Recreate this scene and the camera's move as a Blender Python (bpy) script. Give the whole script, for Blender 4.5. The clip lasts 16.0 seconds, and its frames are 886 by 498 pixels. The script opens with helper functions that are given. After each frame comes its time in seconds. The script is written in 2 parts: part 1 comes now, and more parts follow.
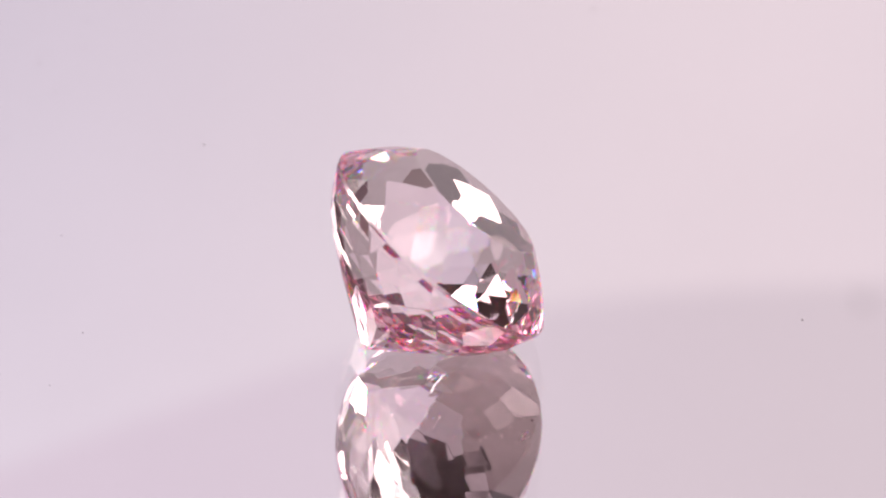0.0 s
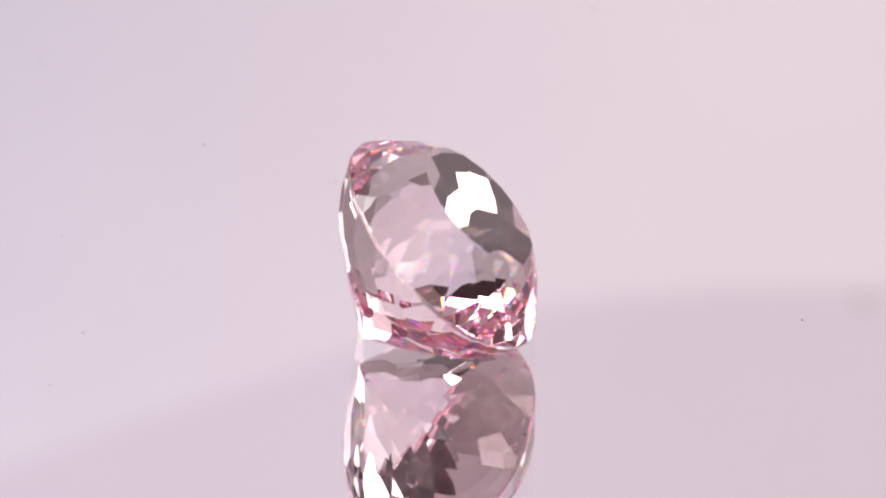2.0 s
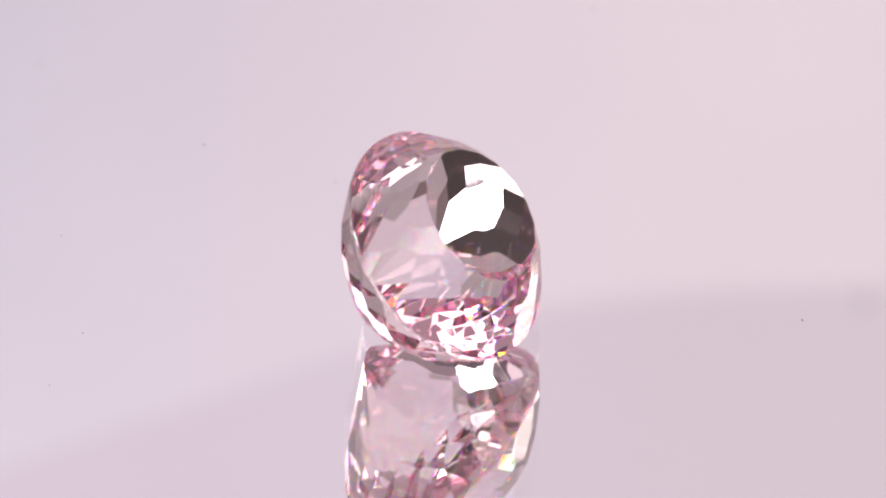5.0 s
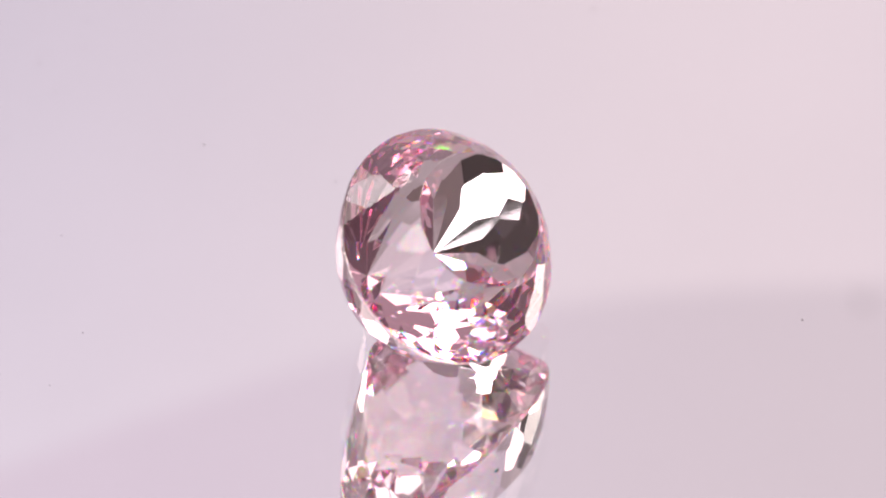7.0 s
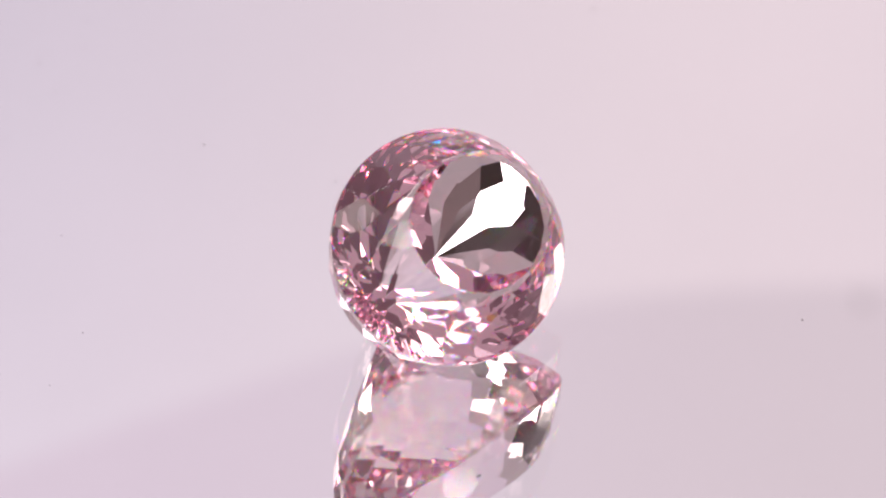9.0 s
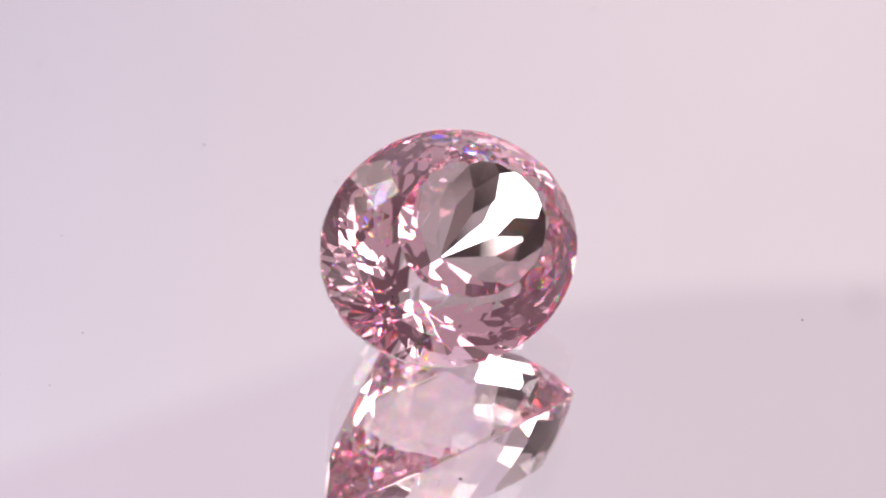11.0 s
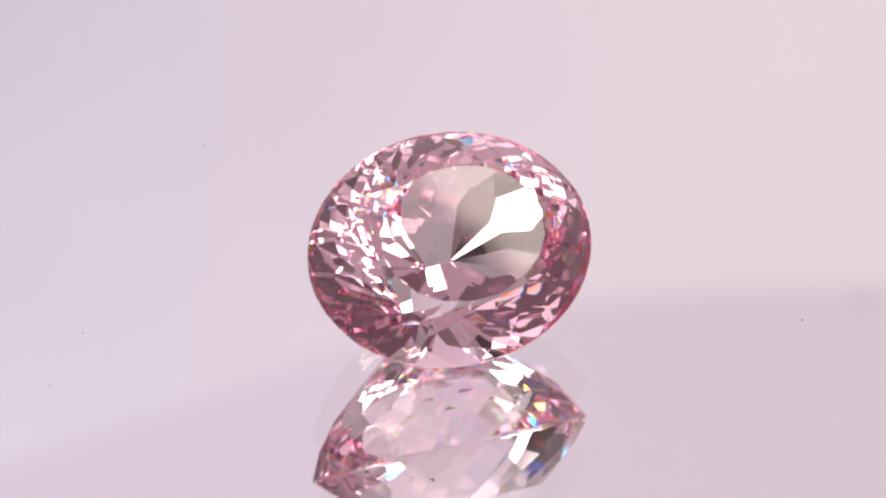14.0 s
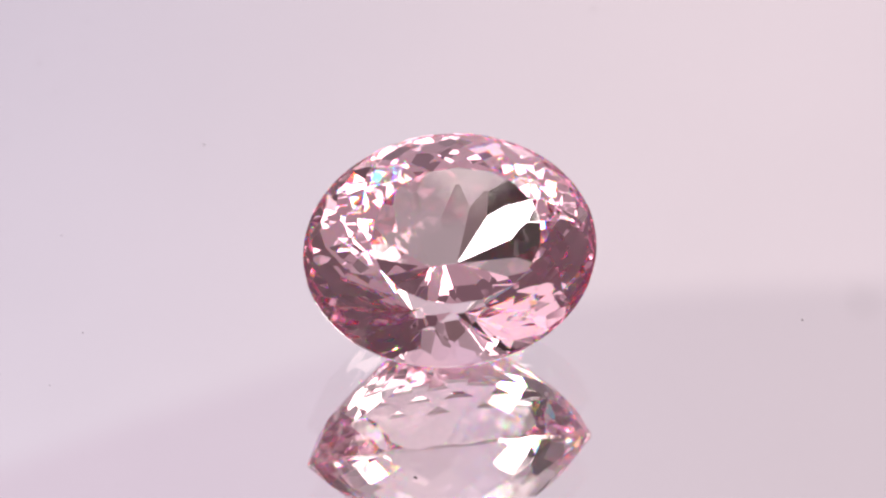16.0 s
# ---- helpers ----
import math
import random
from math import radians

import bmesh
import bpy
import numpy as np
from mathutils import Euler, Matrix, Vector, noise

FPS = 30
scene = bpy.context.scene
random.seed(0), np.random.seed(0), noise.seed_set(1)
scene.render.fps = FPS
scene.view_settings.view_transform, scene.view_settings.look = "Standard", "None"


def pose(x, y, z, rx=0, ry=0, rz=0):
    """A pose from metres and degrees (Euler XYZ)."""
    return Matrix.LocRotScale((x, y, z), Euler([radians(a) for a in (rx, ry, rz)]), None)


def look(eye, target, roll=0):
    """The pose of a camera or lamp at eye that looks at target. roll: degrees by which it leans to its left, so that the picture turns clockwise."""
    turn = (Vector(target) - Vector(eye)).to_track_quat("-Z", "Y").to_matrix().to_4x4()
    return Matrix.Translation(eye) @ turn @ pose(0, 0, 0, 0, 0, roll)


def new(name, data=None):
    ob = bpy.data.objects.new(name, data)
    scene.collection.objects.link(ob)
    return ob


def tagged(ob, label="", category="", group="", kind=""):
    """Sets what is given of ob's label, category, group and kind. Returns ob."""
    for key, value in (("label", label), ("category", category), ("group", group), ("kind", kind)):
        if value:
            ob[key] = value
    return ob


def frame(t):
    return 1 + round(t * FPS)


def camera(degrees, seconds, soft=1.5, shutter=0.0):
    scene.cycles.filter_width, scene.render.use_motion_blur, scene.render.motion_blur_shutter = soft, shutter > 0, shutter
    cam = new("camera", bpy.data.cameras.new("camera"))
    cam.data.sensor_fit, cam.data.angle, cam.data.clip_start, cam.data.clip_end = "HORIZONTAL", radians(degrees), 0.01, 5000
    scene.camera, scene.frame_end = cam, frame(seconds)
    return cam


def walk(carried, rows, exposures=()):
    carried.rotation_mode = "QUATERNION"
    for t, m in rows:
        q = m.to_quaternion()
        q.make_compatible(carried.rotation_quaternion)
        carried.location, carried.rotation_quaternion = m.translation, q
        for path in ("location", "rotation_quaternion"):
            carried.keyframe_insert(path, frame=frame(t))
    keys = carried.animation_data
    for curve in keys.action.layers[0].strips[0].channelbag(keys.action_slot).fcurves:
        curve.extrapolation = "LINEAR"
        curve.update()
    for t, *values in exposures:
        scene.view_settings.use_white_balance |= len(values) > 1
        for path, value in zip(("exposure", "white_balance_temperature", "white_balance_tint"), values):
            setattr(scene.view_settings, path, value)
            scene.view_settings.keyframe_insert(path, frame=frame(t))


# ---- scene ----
# the camera stands still, a hand's width from the stone, looking down on a mirror
K = 2.33e-5                      # metres in one unit of the plan (the stone is 12 mm long)
ELEV = radians(35.18)
RIGHT = Vector((1, 0, 0))
UP = Vector((0, math.sin(ELEV), math.cos(ELEV)))
AHEAD = Vector((0, math.cos(ELEV), -math.sin(ELEV)))
EYE = (RIGHT * 3.82 + UP * 145.06 - AHEAD * 7460) * K
cam = camera(12.0, 16.0, soft=2.3)
STAND = look(EYE, EYE + AHEAD)
scene.cycles.max_bounces, scene.cycles.transmission_bounces, scene.cycles.glossy_bounces = 32, 32, 32
cam.data.dof.use_dof = True
cam.data.dof.focus_distance = 0.1725
cam.data.dof.aperture_fstop = 78
walk(cam, [(0, STAND), (16, STAND)])

# ---- world and lamps ----
world = bpy.data.worlds.new("studio")
scene.world = world
world.use_nodes = True
world.node_tree.nodes["Background"].inputs[0].default_value = (0.83, 0.71, 0.74, 1)
world.node_tree.nodes["Background"].inputs[1].default_value = 0.55


def softbox(name, bearing, height, sx, sy, radiance, colour=(1, 1, 1), far=0.30):
    """A square-shaded lamp round the stone: bearing in degrees from the camera to the right, height in degrees."""
    b, h = radians(bearing), radians(height)
    eye = Vector((math.sin(b) * math.cos(h), -math.cos(b) * math.cos(h), math.sin(h))) * far
    data = bpy.data.lights.new(name, "AREA")
    data.shape, data.size, data.size_y, data.color = "RECTANGLE", sx, sy, colour
    data.energy = radiance * math.pi * sx * sy
    ob = new(name, data)
    ob.matrix_world = look(eye, (0, 0, 0))
    return ob


softbox("softbox_back", -148.0, 48.2, 0.056, 0.070, 7.0)
softbox("softbox_back", -129.5, 51.0, 0.090, 0.054, 3.2, (1.0, 0.94, 0.86))
softbox("softbox_low", -156.5, 33.3, 0.042, 0.036, 2.2, (1.0, 0.94, 0.87))
softbox("softbox_side", 140, 33.5, 0.095, 0.055, 4.5, (1.0, 0.93, 0.85))
softbox("softbox_high", 112, 63, 0.07, 0.06, 2.2, (1.0, 0.92, 0.87))
softbox("softbox_glare", 62, 56.5, 0.038, 0.090, 7.5, (1.0, 0.90, 0.80))
softbox("softbox_top", 54, 75.5, 0.118, 0.098, 4.8, (1.0, 0.95, 0.90))
softbox("softbox_top", -45, 72, 0.060, 0.060, 3.5)
softbox("softbox_front", 24, 56, 0.050, 0.030, 2.6)
# Fill lamp with no known source, added to brighten the crown's facets.
softbox("fill_flank", -45, 30, 0.13, 0.15, 1.0, (1.0, 0.95, 0.95))


# ---- materials ----
def material(name):
    m = bpy.data.materials.new(name)
    m.use_nodes = True
    t = m.node_tree
    for n in list(t.nodes):
        if n.type != "OUTPUT_MATERIAL":
            t.nodes.remove(n)
    return m, t, t.nodes["Material Output"]


def gem_material(name, iors, rough=0.0):
    """Pale pink beryl; with three indices the colour bands are bent a little differently."""
    m, t, out = material(name)
    tint = (0.994, 0.934, 0.944)
    last = None
    for i, ior in enumerate(iors):
        g = t.nodes.new("ShaderNodeBsdfGlass")
        g.inputs["Color"].default_value = (*[c if len(iors) == 1 or k == i else 0 for k, c in enumerate(tint)], 1)
        g.inputs["IOR"].default_value = ior
        g.inputs["Roughness"].default_value = rough
        if last is None:
            last = g
        else:
            both = t.nodes.new("ShaderNodeAddShader")
            t.links.new(last.outputs[0], both.inputs[0])
            t.links.new(g.outputs[0], both.inputs[1])
            last = both
    t.links.new(last.outputs[0], out.inputs["Surface"])
    return m


def pavilion_material():
    """The underside: light that is thrown back inside has gone a long way through the pink stone."""
    m, t, out = material("pink_gem_pavilion")
    through_it, back = t.nodes.new("ShaderNodeBsdfRefraction"), t.nodes.new("ShaderNodeBsdfGlossy")
    share, mix = t.nodes.new("ShaderNodeFresnel"), t.nodes.new("ShaderNodeMixShader")
    through_it.inputs["Color"].default_value = (0.992, 0.925, 0.945, 1)
    through_it.inputs["IOR"].default_value = share.inputs["IOR"].default_value = 1.58
    through_it.inputs["Roughness"].default_value = back.inputs["Roughness"].default_value = 0.0
    back.inputs["Color"].default_value = (0.99, 0.826, 0.897, 1)
    t.links.new(share.outputs[0], mix.inputs[0])
    t.links.new(through_it.outputs[0], mix.inputs[1])
    t.links.new(back.outputs[0], mix.inputs[2])
    t.links.new(mix.outputs[0], out.inputs["Surface"])
    return m


def mirror_material():
    m, t, out = material("mirror")
    p = t.nodes.new("ShaderNodeBsdfPrincipled")
    p.inputs["Base Color"].default_value = (0.93, 0.92, 0.93, 1)
    p.inputs["Metallic"].default_value = 1.0
    p.inputs["Roughness"].default_value = 0.0
    t.links.new(p.outputs[0], out.inputs["Surface"])
    return m


def pane_material():
    m, t, out = material("clear_glass")
    g = t.nodes.new("ShaderNodeBsdfGlass")
    g.inputs["Color"].default_value = (0.995, 0.99, 0.993, 1)
    g.inputs["IOR"].default_value = 1.52
    g.inputs["Roughness"].default_value = 0.0
    t.links.new(g.outputs[0], out.inputs["Surface"])
    return m


def glow_paper_material(name, left, left_high, right, low, high):
    """Paper that glows by emission, with no lamp behind: tint and brightness drift across the sheet, with a faint
    uneven fibre.
    """
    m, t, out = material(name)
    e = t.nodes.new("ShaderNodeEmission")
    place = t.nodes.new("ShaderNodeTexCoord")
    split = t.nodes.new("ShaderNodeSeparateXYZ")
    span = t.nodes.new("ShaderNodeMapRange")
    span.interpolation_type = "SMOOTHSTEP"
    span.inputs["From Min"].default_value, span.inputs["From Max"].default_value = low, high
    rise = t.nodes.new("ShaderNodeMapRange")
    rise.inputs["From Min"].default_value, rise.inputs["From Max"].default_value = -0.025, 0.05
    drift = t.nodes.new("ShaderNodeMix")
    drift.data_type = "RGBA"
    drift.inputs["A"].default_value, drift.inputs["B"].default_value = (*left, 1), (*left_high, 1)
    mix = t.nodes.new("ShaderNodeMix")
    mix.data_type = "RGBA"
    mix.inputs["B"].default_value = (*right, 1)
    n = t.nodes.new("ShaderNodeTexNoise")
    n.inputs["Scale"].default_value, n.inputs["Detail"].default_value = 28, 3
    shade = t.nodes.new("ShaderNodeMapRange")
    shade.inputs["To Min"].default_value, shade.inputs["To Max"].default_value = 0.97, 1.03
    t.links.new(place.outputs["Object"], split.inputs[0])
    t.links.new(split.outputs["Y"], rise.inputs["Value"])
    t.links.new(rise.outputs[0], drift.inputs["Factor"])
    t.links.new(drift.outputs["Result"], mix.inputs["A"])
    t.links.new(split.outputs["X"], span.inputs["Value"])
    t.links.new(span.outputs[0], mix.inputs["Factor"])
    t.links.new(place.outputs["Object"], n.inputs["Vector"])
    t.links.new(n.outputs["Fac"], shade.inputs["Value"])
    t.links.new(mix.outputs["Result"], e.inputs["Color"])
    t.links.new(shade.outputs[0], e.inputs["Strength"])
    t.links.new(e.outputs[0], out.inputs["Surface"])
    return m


def plain_material(name, dark, light, rough, scale):
    m, t, out = material(name)
    p = t.nodes.new("ShaderNodeBsdfPrincipled")
    p.inputs["Roughness"].default_value = rough
    n = t.nodes.new("ShaderNodeTexNoise")
    n.inputs["Scale"].default_value, n.inputs["Detail"].default_value = scale, 5
    r = t.nodes.new("ShaderNodeValToRGB")
    r.color_ramp.elements[0].color, r.color_ramp.elements[1].color = (*dark, 1), (*light, 1)
    t.links.new(n.outputs["Fac"], r.inputs[0])
    t.links.new(r.outputs[0], p.inputs["Base Color"])
    t.links.new(p.outputs[0], out.inputs["Surface"])
    return m


GEM, MIRROR = gem_material("pink_gem", (1.58,)), mirror_material()
FIRE = gem_material("pink_gem_crown", (1.571, 1.58, 1.589))
PANE, DEEP = pane_material(), pavilion_material()
RIM = gem_material("pink_gem_girdle", (1.58,), 0.2)
CLOTH = plain_material("black_cloth", (0.05, 0.040, 0.034), (0.09, 0.072, 0.06), 0.95, 900)
WALL = plain_material("grey_wall", (0.33, 0.28, 0.30), (0.43, 0.366, 0.39), 0.9, 40)
TONE_CLOTH = plain_material("grey_cloth", (0.56, 0.48, 0.47), (0.68, 0.59, 0.575), 0.95, 500)
PLASTIC = plain_material("grey_plastic", (0.10, 0.10, 0.10), (0.14, 0.14, 0.14), 0.5, 300)
DUST = plain_material("dust", (0.10, 0.05, 0.06), (0.16, 0.09, 0.10), 0.9, 2000)
FEATHER = plain_material("feather", (0.80, 0.72, 0.74), (0.95, 0.90, 0.91), 0.3, 3000)
FEATHER.node_tree.nodes["Principled BSDF"].inputs["Metallic"].default_value = 0.9   # glinting cracks
LAMINATE = plain_material("table_laminate", (0.30, 0.28, 0.28), (0.40, 0.37, 0.37), 0.6, 60)
# The backdrop's light and its drift are put into these emission colours.
PAPER = glow_paper_material("glow_paper", (0.705, 0.624, 0.722), (0.825, 0.728, 0.825), (0.86, 0.734, 0.785), -0.11, 0.0)
PAPER_HIGH = glow_paper_material("glow_paper_high", (0.78, 0.657, 0.762), (0.78, 0.657, 0.762), (0.743, 0.632, 0.687), -0.06, 0.06)
PAPER_SIDE = plain_material("white_card", (0.80, 0.75, 0.73), (0.86, 0.81, 0.79), 0.9, 200)


# ---- building ----
def part(name, bm, mat, parent=None, label=""):
    me = bpy.data.meshes.new(name)
    bm.to_mesh(me)
    bm.free()
    me.materials.append(mat)
    ob = new(name, me)
    if parent:
        ob.parent = parent
    if label:
        ob["label"] = label
    return ob


def sheet(name, w, h, mat, m):
    bm = bmesh.new()
    bmesh.ops.create_cube(bm, size=1)
    bmesh.ops.scale(bm, vec=(w, h, 0.002), verts=bm.verts)
    ob = part(name, bm, mat)
    ob.matrix_world = m
    return ob


def cylinder(r1, r2, z0, z1, segments=96):
    bm = bmesh.new()
    bmesh.ops.create_cone(bm, cap_ends=True, segments=segments, radius1=r1, radius2=r2, depth=z1 - z0)
    bmesh.ops.translate(bm, vec=(0, 0, (z0 + z1) / 2), verts=bm.verts)
    return bm


def mirror_stand():
    """A round plate under a polished mirror whose top is the ground level of the scene."""
    stand = new("mirror_stand")
    part("base", cylinder(0.121, 0.121, -0.008, -0.0023), PLASTIC, stand, "grey plastic base")
    part("silver_backing", cylinder(0.119, 0.119, -0.0022, -0.00214), MIRROR, stand, "polished silver layer")
    part("glass_pane", cylinder(0.120, 0.120, -0.00218, 0.0), PANE, stand, "clear glass pane")
    return tagged(stand, "round polished mirror on a grey plastic base", "mirror")


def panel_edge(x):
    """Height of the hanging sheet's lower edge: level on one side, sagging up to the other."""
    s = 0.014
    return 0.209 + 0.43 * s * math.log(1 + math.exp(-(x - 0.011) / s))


# Added glowing sheet; its edge divides the two background tones.
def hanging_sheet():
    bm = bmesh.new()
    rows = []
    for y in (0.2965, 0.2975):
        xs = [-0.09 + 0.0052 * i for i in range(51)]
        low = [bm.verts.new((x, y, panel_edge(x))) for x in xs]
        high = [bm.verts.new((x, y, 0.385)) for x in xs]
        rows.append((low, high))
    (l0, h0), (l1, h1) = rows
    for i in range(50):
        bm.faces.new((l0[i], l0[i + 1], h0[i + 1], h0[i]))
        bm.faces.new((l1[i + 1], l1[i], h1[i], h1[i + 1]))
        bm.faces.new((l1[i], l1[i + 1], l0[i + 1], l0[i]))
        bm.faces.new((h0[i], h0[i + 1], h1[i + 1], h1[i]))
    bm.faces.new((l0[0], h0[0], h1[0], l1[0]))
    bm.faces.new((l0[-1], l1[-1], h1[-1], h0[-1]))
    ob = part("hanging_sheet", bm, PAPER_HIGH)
    return tagged(ob, "second pale mauve self-glowing paper sheet hung over the backdrop", "paper sheet", kind="structure")


def push_pin(x, z):
    pin = new("push_pin")
    bm = cylinder(0.00042, 0.0003, 0.0, 0.0010, 20)
    part("head", bm, PLASTIC, pin, "small grey head")
    part("needle", cylinder(0.0001, 0.0001, -0.0010, 0.0, 8), PLASTIC, pin)
    pin.matrix_world = pose(x, 0.2955, z, 90, 0, 0)
    return tagged(pin, "tiny grey push pin stuck in a paper sheet", "push pin")


def light_flag():
    """A black card on a stand behind the lamp."""
    flag = new("light_flag")
    card = sheet("card", 0.18, 0.28, CLOTH, look(Vector((-0.509, 0.491, 0.707)) * 0.335, (0, 0, 0)))
    card.parent = flag
    pole = part("pole", cylinder(0.004, 0.004, -0.008, 0.140, 16), PLASTIC, flag)
    pole.location = (-0.243, 0.235, 0)
    foot = part("foot", cylinder(0.04, 0.035, -0.008, -0.002, 32), PLASTIC, flag)
    foot.location = (-0.243, 0.235, 0)
    return tagged(flag, "black card on a stand behind a lamp", "light flag")


def dust_speck(x, y, size, seed):
    rng = random.Random(seed)
    bm = bmesh.new()
    bmesh.ops.create_icosphere(bm, subdivisions=1, radius=size * 0.75)
    for v in bm.verts:
        v.co *= rng.uniform(0.6, 1.2)
        v.co.z = v.co.z * 0.35
    bmesh.ops.translate(bm, vec=(0, 0, -min(v.co.z for v in bm.verts)), verts=bm.verts)
    ob = part("dust_speck", bm, DUST)
    ob.location = (x, y + 0.0014, -0.00214)
    return tagged(ob, "tiny dark speck of dust under the mirror glass", "dust speck", "dust in the mirror")


mirror_stand()
tabletop = sheet("tabletop", 1.1, 1.1, LAMINATE, pose(0, 0, -0.009))
tagged(tabletop, "plain grey laminate tabletop", "tabletop", kind="structure")
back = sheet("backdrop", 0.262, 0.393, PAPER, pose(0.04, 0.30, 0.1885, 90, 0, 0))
tagged(back, "plain pale pink paper backdrop with its own painted glow", "backdrop", kind="structure")
side = sheet("backdrop_side", 0.42, 0.175, PAPER_SIDE, pose(-0.33, 0.10, 0.0795, 90, 0, 90))
tagged(side, "low pale paper screen at the side", "backdrop", kind="structure")
wall = sheet("wall_front", 0.9, 0.46, WALL, pose(0, -0.42, 0.222, 90, 0, 0))
tagged(wall, "plain warm grey wall behind the camera", "wall", kind="structure")
right = sheet("wall_right", 0.55, 0.46, WALL, pose(0.43, -0.14, 0.222, 90, 0, 90))
tagged(right, "plain warm grey wall beside the table", "wall", kind="structure")
# Unseen cloth card added above the backdrop to dim the table facet.
valance = sheet("tone_card", 0.16, 0.055, TONE_CLOTH, look(Vector((-0.046, 0.523, 0.851)) * 0.36, (0, 0, 0)))
tagged(valance, "added pale grey cloth card, unseen, that dims the stone's facets", "valance", kind="structure")
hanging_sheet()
push_pin(0.0536, 0.2103)
light_flag()

# ---- the stone ----
A, B = 258.8 * K, 209.6 * K       # half length and half width at the girdle
TOP, GIRDLE = 98.6 * K, 2.5 * K
KEEL = 24 * K                     # half length of the short ridge at the bottom of the stone
FOLD = 18                         # kites in each ring
# rings of kites: share of the way from the middle to the girdle, height there, fall per share, shift in steps
CROWN_RINGS = ((0.745, 68.5, 172, 0.5), (0.63, 90.0, 205, 0.0), (0.745, 68.5, 253, 0.5), (1.0, 3.0, 300, 0.0))
PAVILION_RINGS = ((0.0, -228.0, 174.0, 0.0), (0.415, -156.8, 191.1, 0.5), (0.576, -127.8, 217.1, 0.0),
                  (0.733, -96.0, 281.5, 0.5), (0.826, -73.5, 399.0, 0.0), (0.902, -48.5, 475.0, 0.5))


def girdle_normal(turn):
    """The way straight out from the girdle's oval at that turn, and the oval's reach along it."""
    u = Vector((math.cos(turn) / A, math.sin(turn) / B, 0)).normalized()
    return u, math.hypot(A * u.x, B * u.y)


def gem_planes():
    planes = [(Vector((0, 0, TOP)), Vector((0, 0, 1)))]
    rng = random.Random(21)

    def by_hand(n, most):
        """A facet cut by hand is off by a fraction of a degree."""
        return (n + Vector([rng.uniform(-most, most) for _ in range(3)])).normalized()

    step = 2 * math.pi / FOLD
    for k in range(72):
        u, reach = girdle_normal(2 * math.pi * (k + 0.5) / 72)
        planes.append((u * reach, u))
    for share, z, fall, shift in CROWN_RINGS:
        for k in range(FOLD):
            u, reach = girdle_normal(step * (k + shift))
            planes.append((u * reach * share + Vector((0, 0, z * K)), by_hand((u * (fall * K / reach) + Vector((0, 0, 1))).normalized(), 0.009)))
    for share, z, fall, shift in PAVILION_RINGS:
        for k in range(FOLD):
            u, reach = girdle_normal(step * (k + shift) - radians(1.2))
            end = KEEL * abs(u.x)
            planes.append((u * ((1 - share) * end + share * reach) + Vector((0, 0, z * K)),
                           by_hand((u * (fall * K / (reach - end)) - Vector((0, 0, 1))).normalized(), 0.007)))
    return planes


def gem_solid():
    bm = bmesh.new()
    bmesh.ops.create_cube(bm, size=1)
    bmesh.ops.scale(bm, vec=(2.2 * A, 2.2 * B, 1000 * K), verts=bm.verts)
    bmesh.ops.scale(bm, vec=(1000, 1000, 1000), verts=bm.verts)
    for co, n in gem_planes():
        bmesh.ops.bisect_plane(bm, geom=bm.verts[:] + bm.edges[:] + bm.faces[:], dist=1e-5,
                               plane_co=co * 1000, plane_no=n, clear_outer=True)
        rim = [e for e in bm.edges if e.is_boundary]
        if rim:
            bmesh.ops.holes_fill(bm, edges=rim, sides=0)
    bmesh.ops.remove_doubles(bm, verts=bm.verts[:], dist=2.2 * K * 1000)
    bmesh.ops.recalc_face_normals(bm, faces=bm.faces[:])
    bmesh.ops.bevel(bm, geom=bm.edges[:], offset=0.5 * K * 1000, offset_type="OFFSET", segments=1,
                    profile=0.5, affect="EDGES", clamp_overlap=True)
    bmesh.ops.scale(bm, vec=(0.001, 0.001, 0.001), verts=bm.verts)
    bmesh.ops.recalc_face_normals(bm, faces=bm.faces[:])
    return bm


def some_faces(solid, keep):
    bm = solid.copy()
    bmesh.ops.delete(bm, geom=[f for f in bm.faces if not keep(f.normal.z)], context="FACES")
    return bm


def flakes(places, size, seed):
    """Tiny angular crystals at those places, in one mesh."""
    rng = random.Random(seed)
    bm = bmesh.new()
    for x, y, z in places:
        made = bmesh.ops.create_icosphere(bm, subdivisions=1, radius=size * K)["verts"]
        turn = Euler([rng.uniform(0, 6.28) for _ in range(3)]).to_matrix()
        for v in made:
            v.co = turn @ Vector((v.co.x * rng.uniform(0.6, 1.4), v.co.y * 0.7, v.co.z * 0.3))
            v.co += Vector((x, y, z)) * K
    return bm


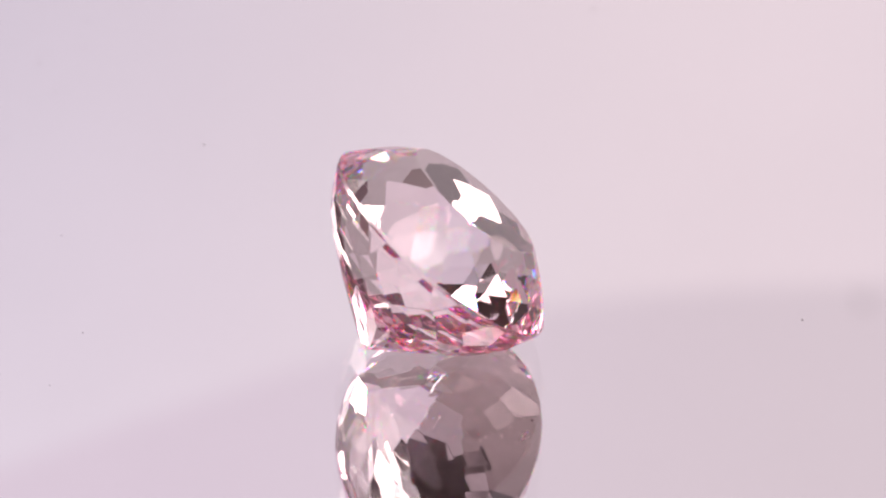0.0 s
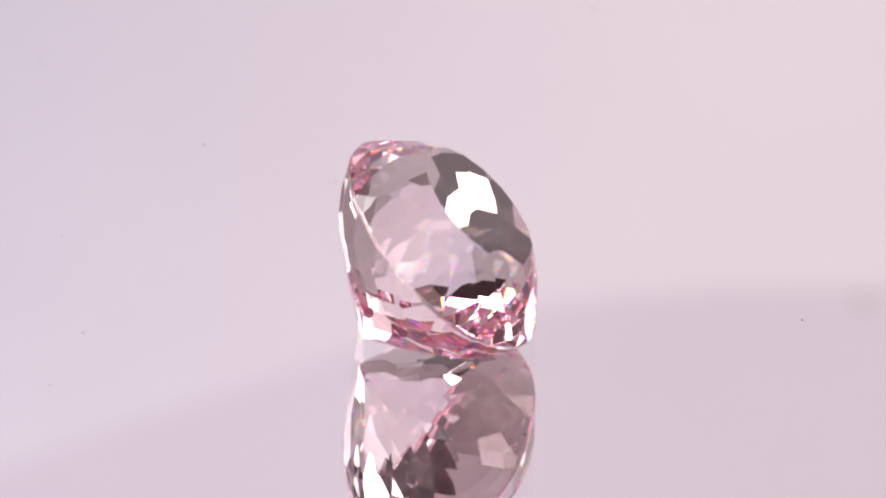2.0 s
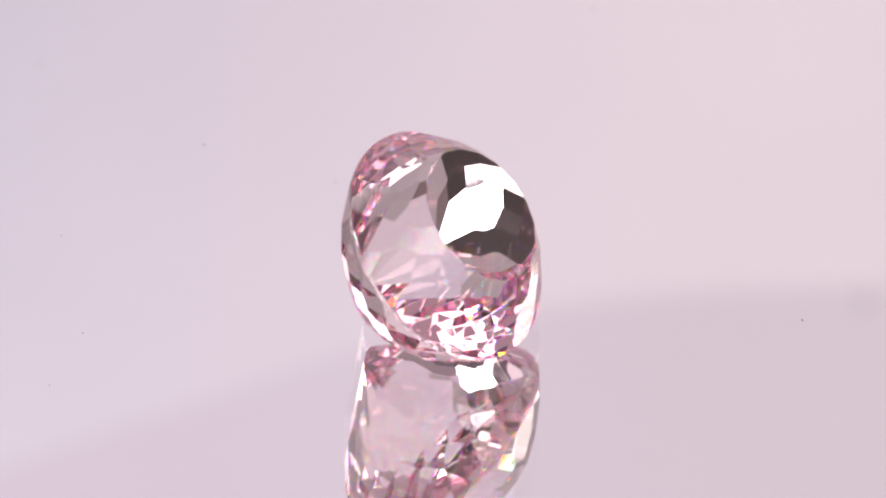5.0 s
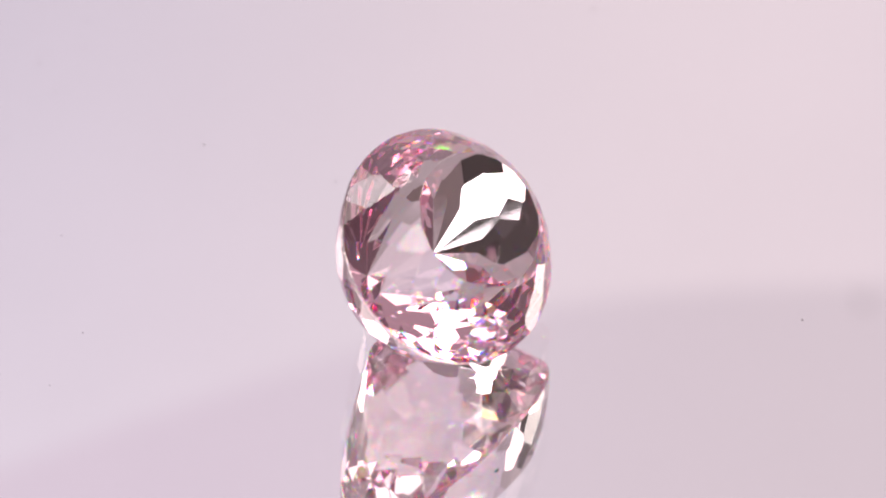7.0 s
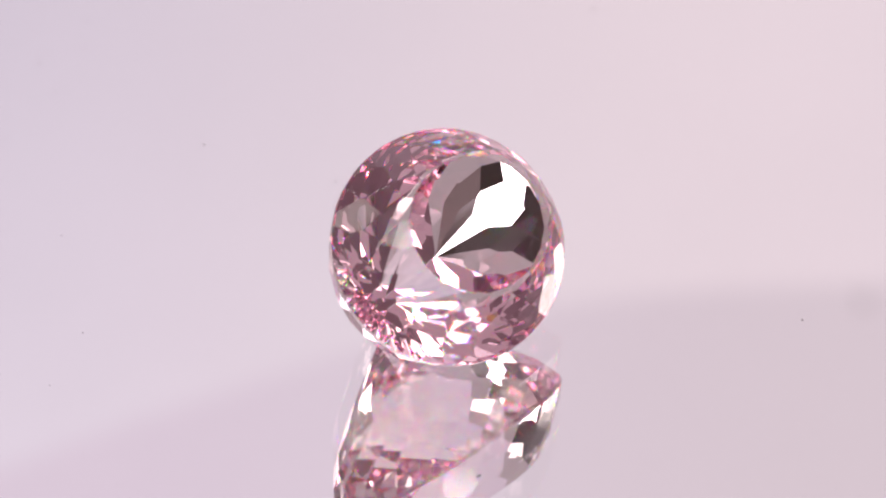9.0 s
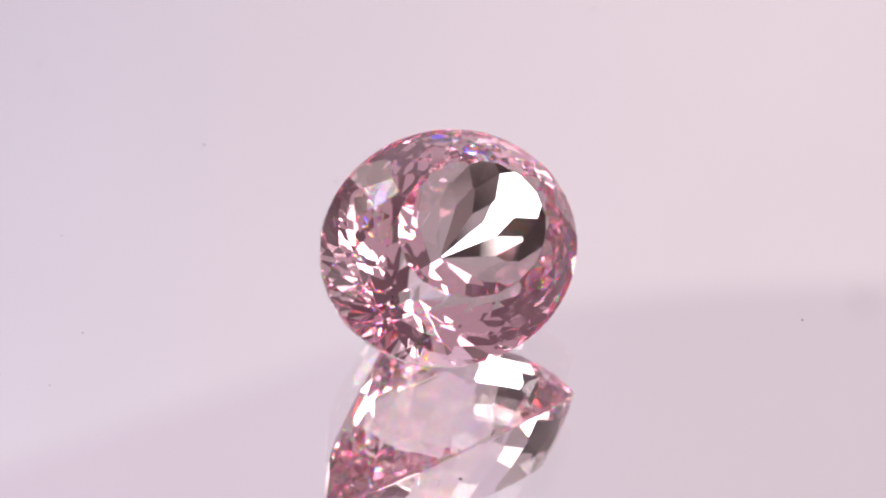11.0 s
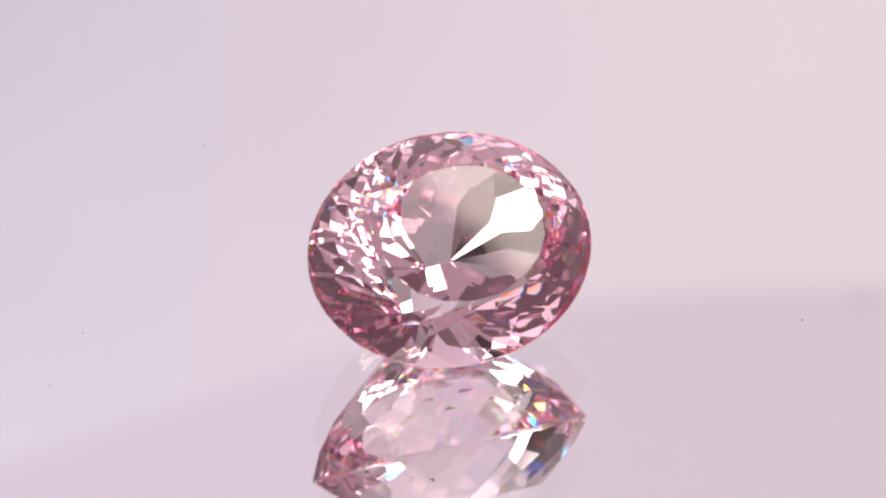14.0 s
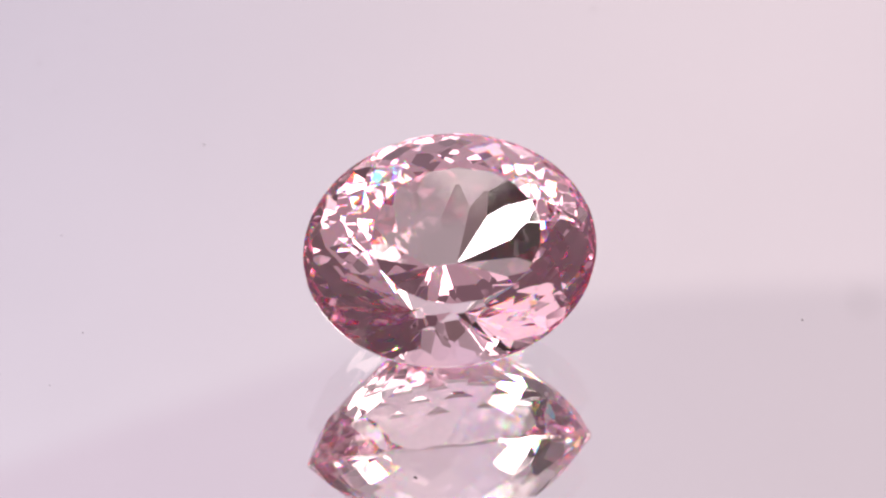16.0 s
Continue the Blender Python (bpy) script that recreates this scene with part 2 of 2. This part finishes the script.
def inclusions(gem):
    """The stone's natural flaws: a pale feather under the crown and a few dark crystals."""
    rng = random.Random(11)
    feather = []
    start, bend, end = Vector((-165, -116, -12)), Vector((-119, -113, 20)), Vector((-122, -102, 29))
    for i in range(34):
        s = rng.random()
        p = start.lerp(bend, s / 0.75) if s < 0.75 else bend.lerp(end, (s - 0.75) / 0.25)
        feather.append(p + Vector([rng.gauss(0, 1.8) for _ in range(3)]))
    part("feather_inclusion", flakes(feather, 1.5, 3), FEATHER, gem, "pale cloudy feather inside the stone")
    for x, y, z in ((-92, -126, 37),):
        part("crystal_inclusion", flakes([(x, y, z), (x + 3, y + 2, z + 1)], 3.6, 4), DUST, gem, "tiny dark crystal inside the stone")


def gemstone():
    solid = gem_solid()
    gem = new("gemstone")
    part("table_facet", some_faces(solid, lambda z: z > 0.999), GEM, gem, "flat oval top facet")
    crown = part("crown", some_faces(solid, lambda z: 0.02 < z <= 0.999), GEM, gem, "crown of small kite-shaped facets")
    crown.data.materials.append(FIRE)       # a few facets throw coloured fire
    rng = random.Random(5)
    for face in crown.data.polygons:
        face.material_index = 1 if rng.random() < 0.20 else 0
    inclusions(gem)
    part("girdle", some_faces(solid, lambda z: abs(z) <= 0.02), RIM, gem, "thin polished rim")
    part("pavilion", some_faces(solid, lambda z: z < -0.02), DEEP, gem, "deep faceted underside")
    tilt = (Matrix.Rotation(radians(7.3), 4, "Y") @ Matrix.Rotation(radians(39.5), 4, "X")
            @ Matrix.Rotation(radians(14.9), 4, "Z"))
    low = min((tilt @ v.co).z for v in solid.verts)
    solid.free()
    rest = Matrix.Translation((16.6 * K, -3.0 * K, -low)) @ tilt
    return tagged(gem, "pale pink oval cut gemstone lying tilted on a mirror", "gemstone"), rest


stone, REST = gemstone()


for i, (x, y, size) in enumerate(((-0.0149, -0.0002, 0.00005), (-0.0160, -0.0038, 0.00005), (0.0151, 0.0007, 0.00007), (-0.0046, 0.0109, 0.00006), (-0.0105, 0.0138, 0.00007), (-0.0174, 0.0181, 0.00006),
                               (-0.0183, 0.0204, 0.00007), (-0.0164, 0.0240, 0.00007), (-0.0163, 0.0217, 0.00006), (-0.0193, 0.0143, 0.00006), (0.0071, 0.0251, 0.00009), (-0.0163, 0.0068, 0.00006))):
    dust_speck(x, y, size, i)


def motions():
    rows = []
    for i in range(17):
        t = float(i)
        rows.append((t, pose(0, 0, 0, 0, 0, 101.99 - 6.333 * t + 0.05225 * t * (t - 16)) @ REST))
    walk(stone, rows)


motions()
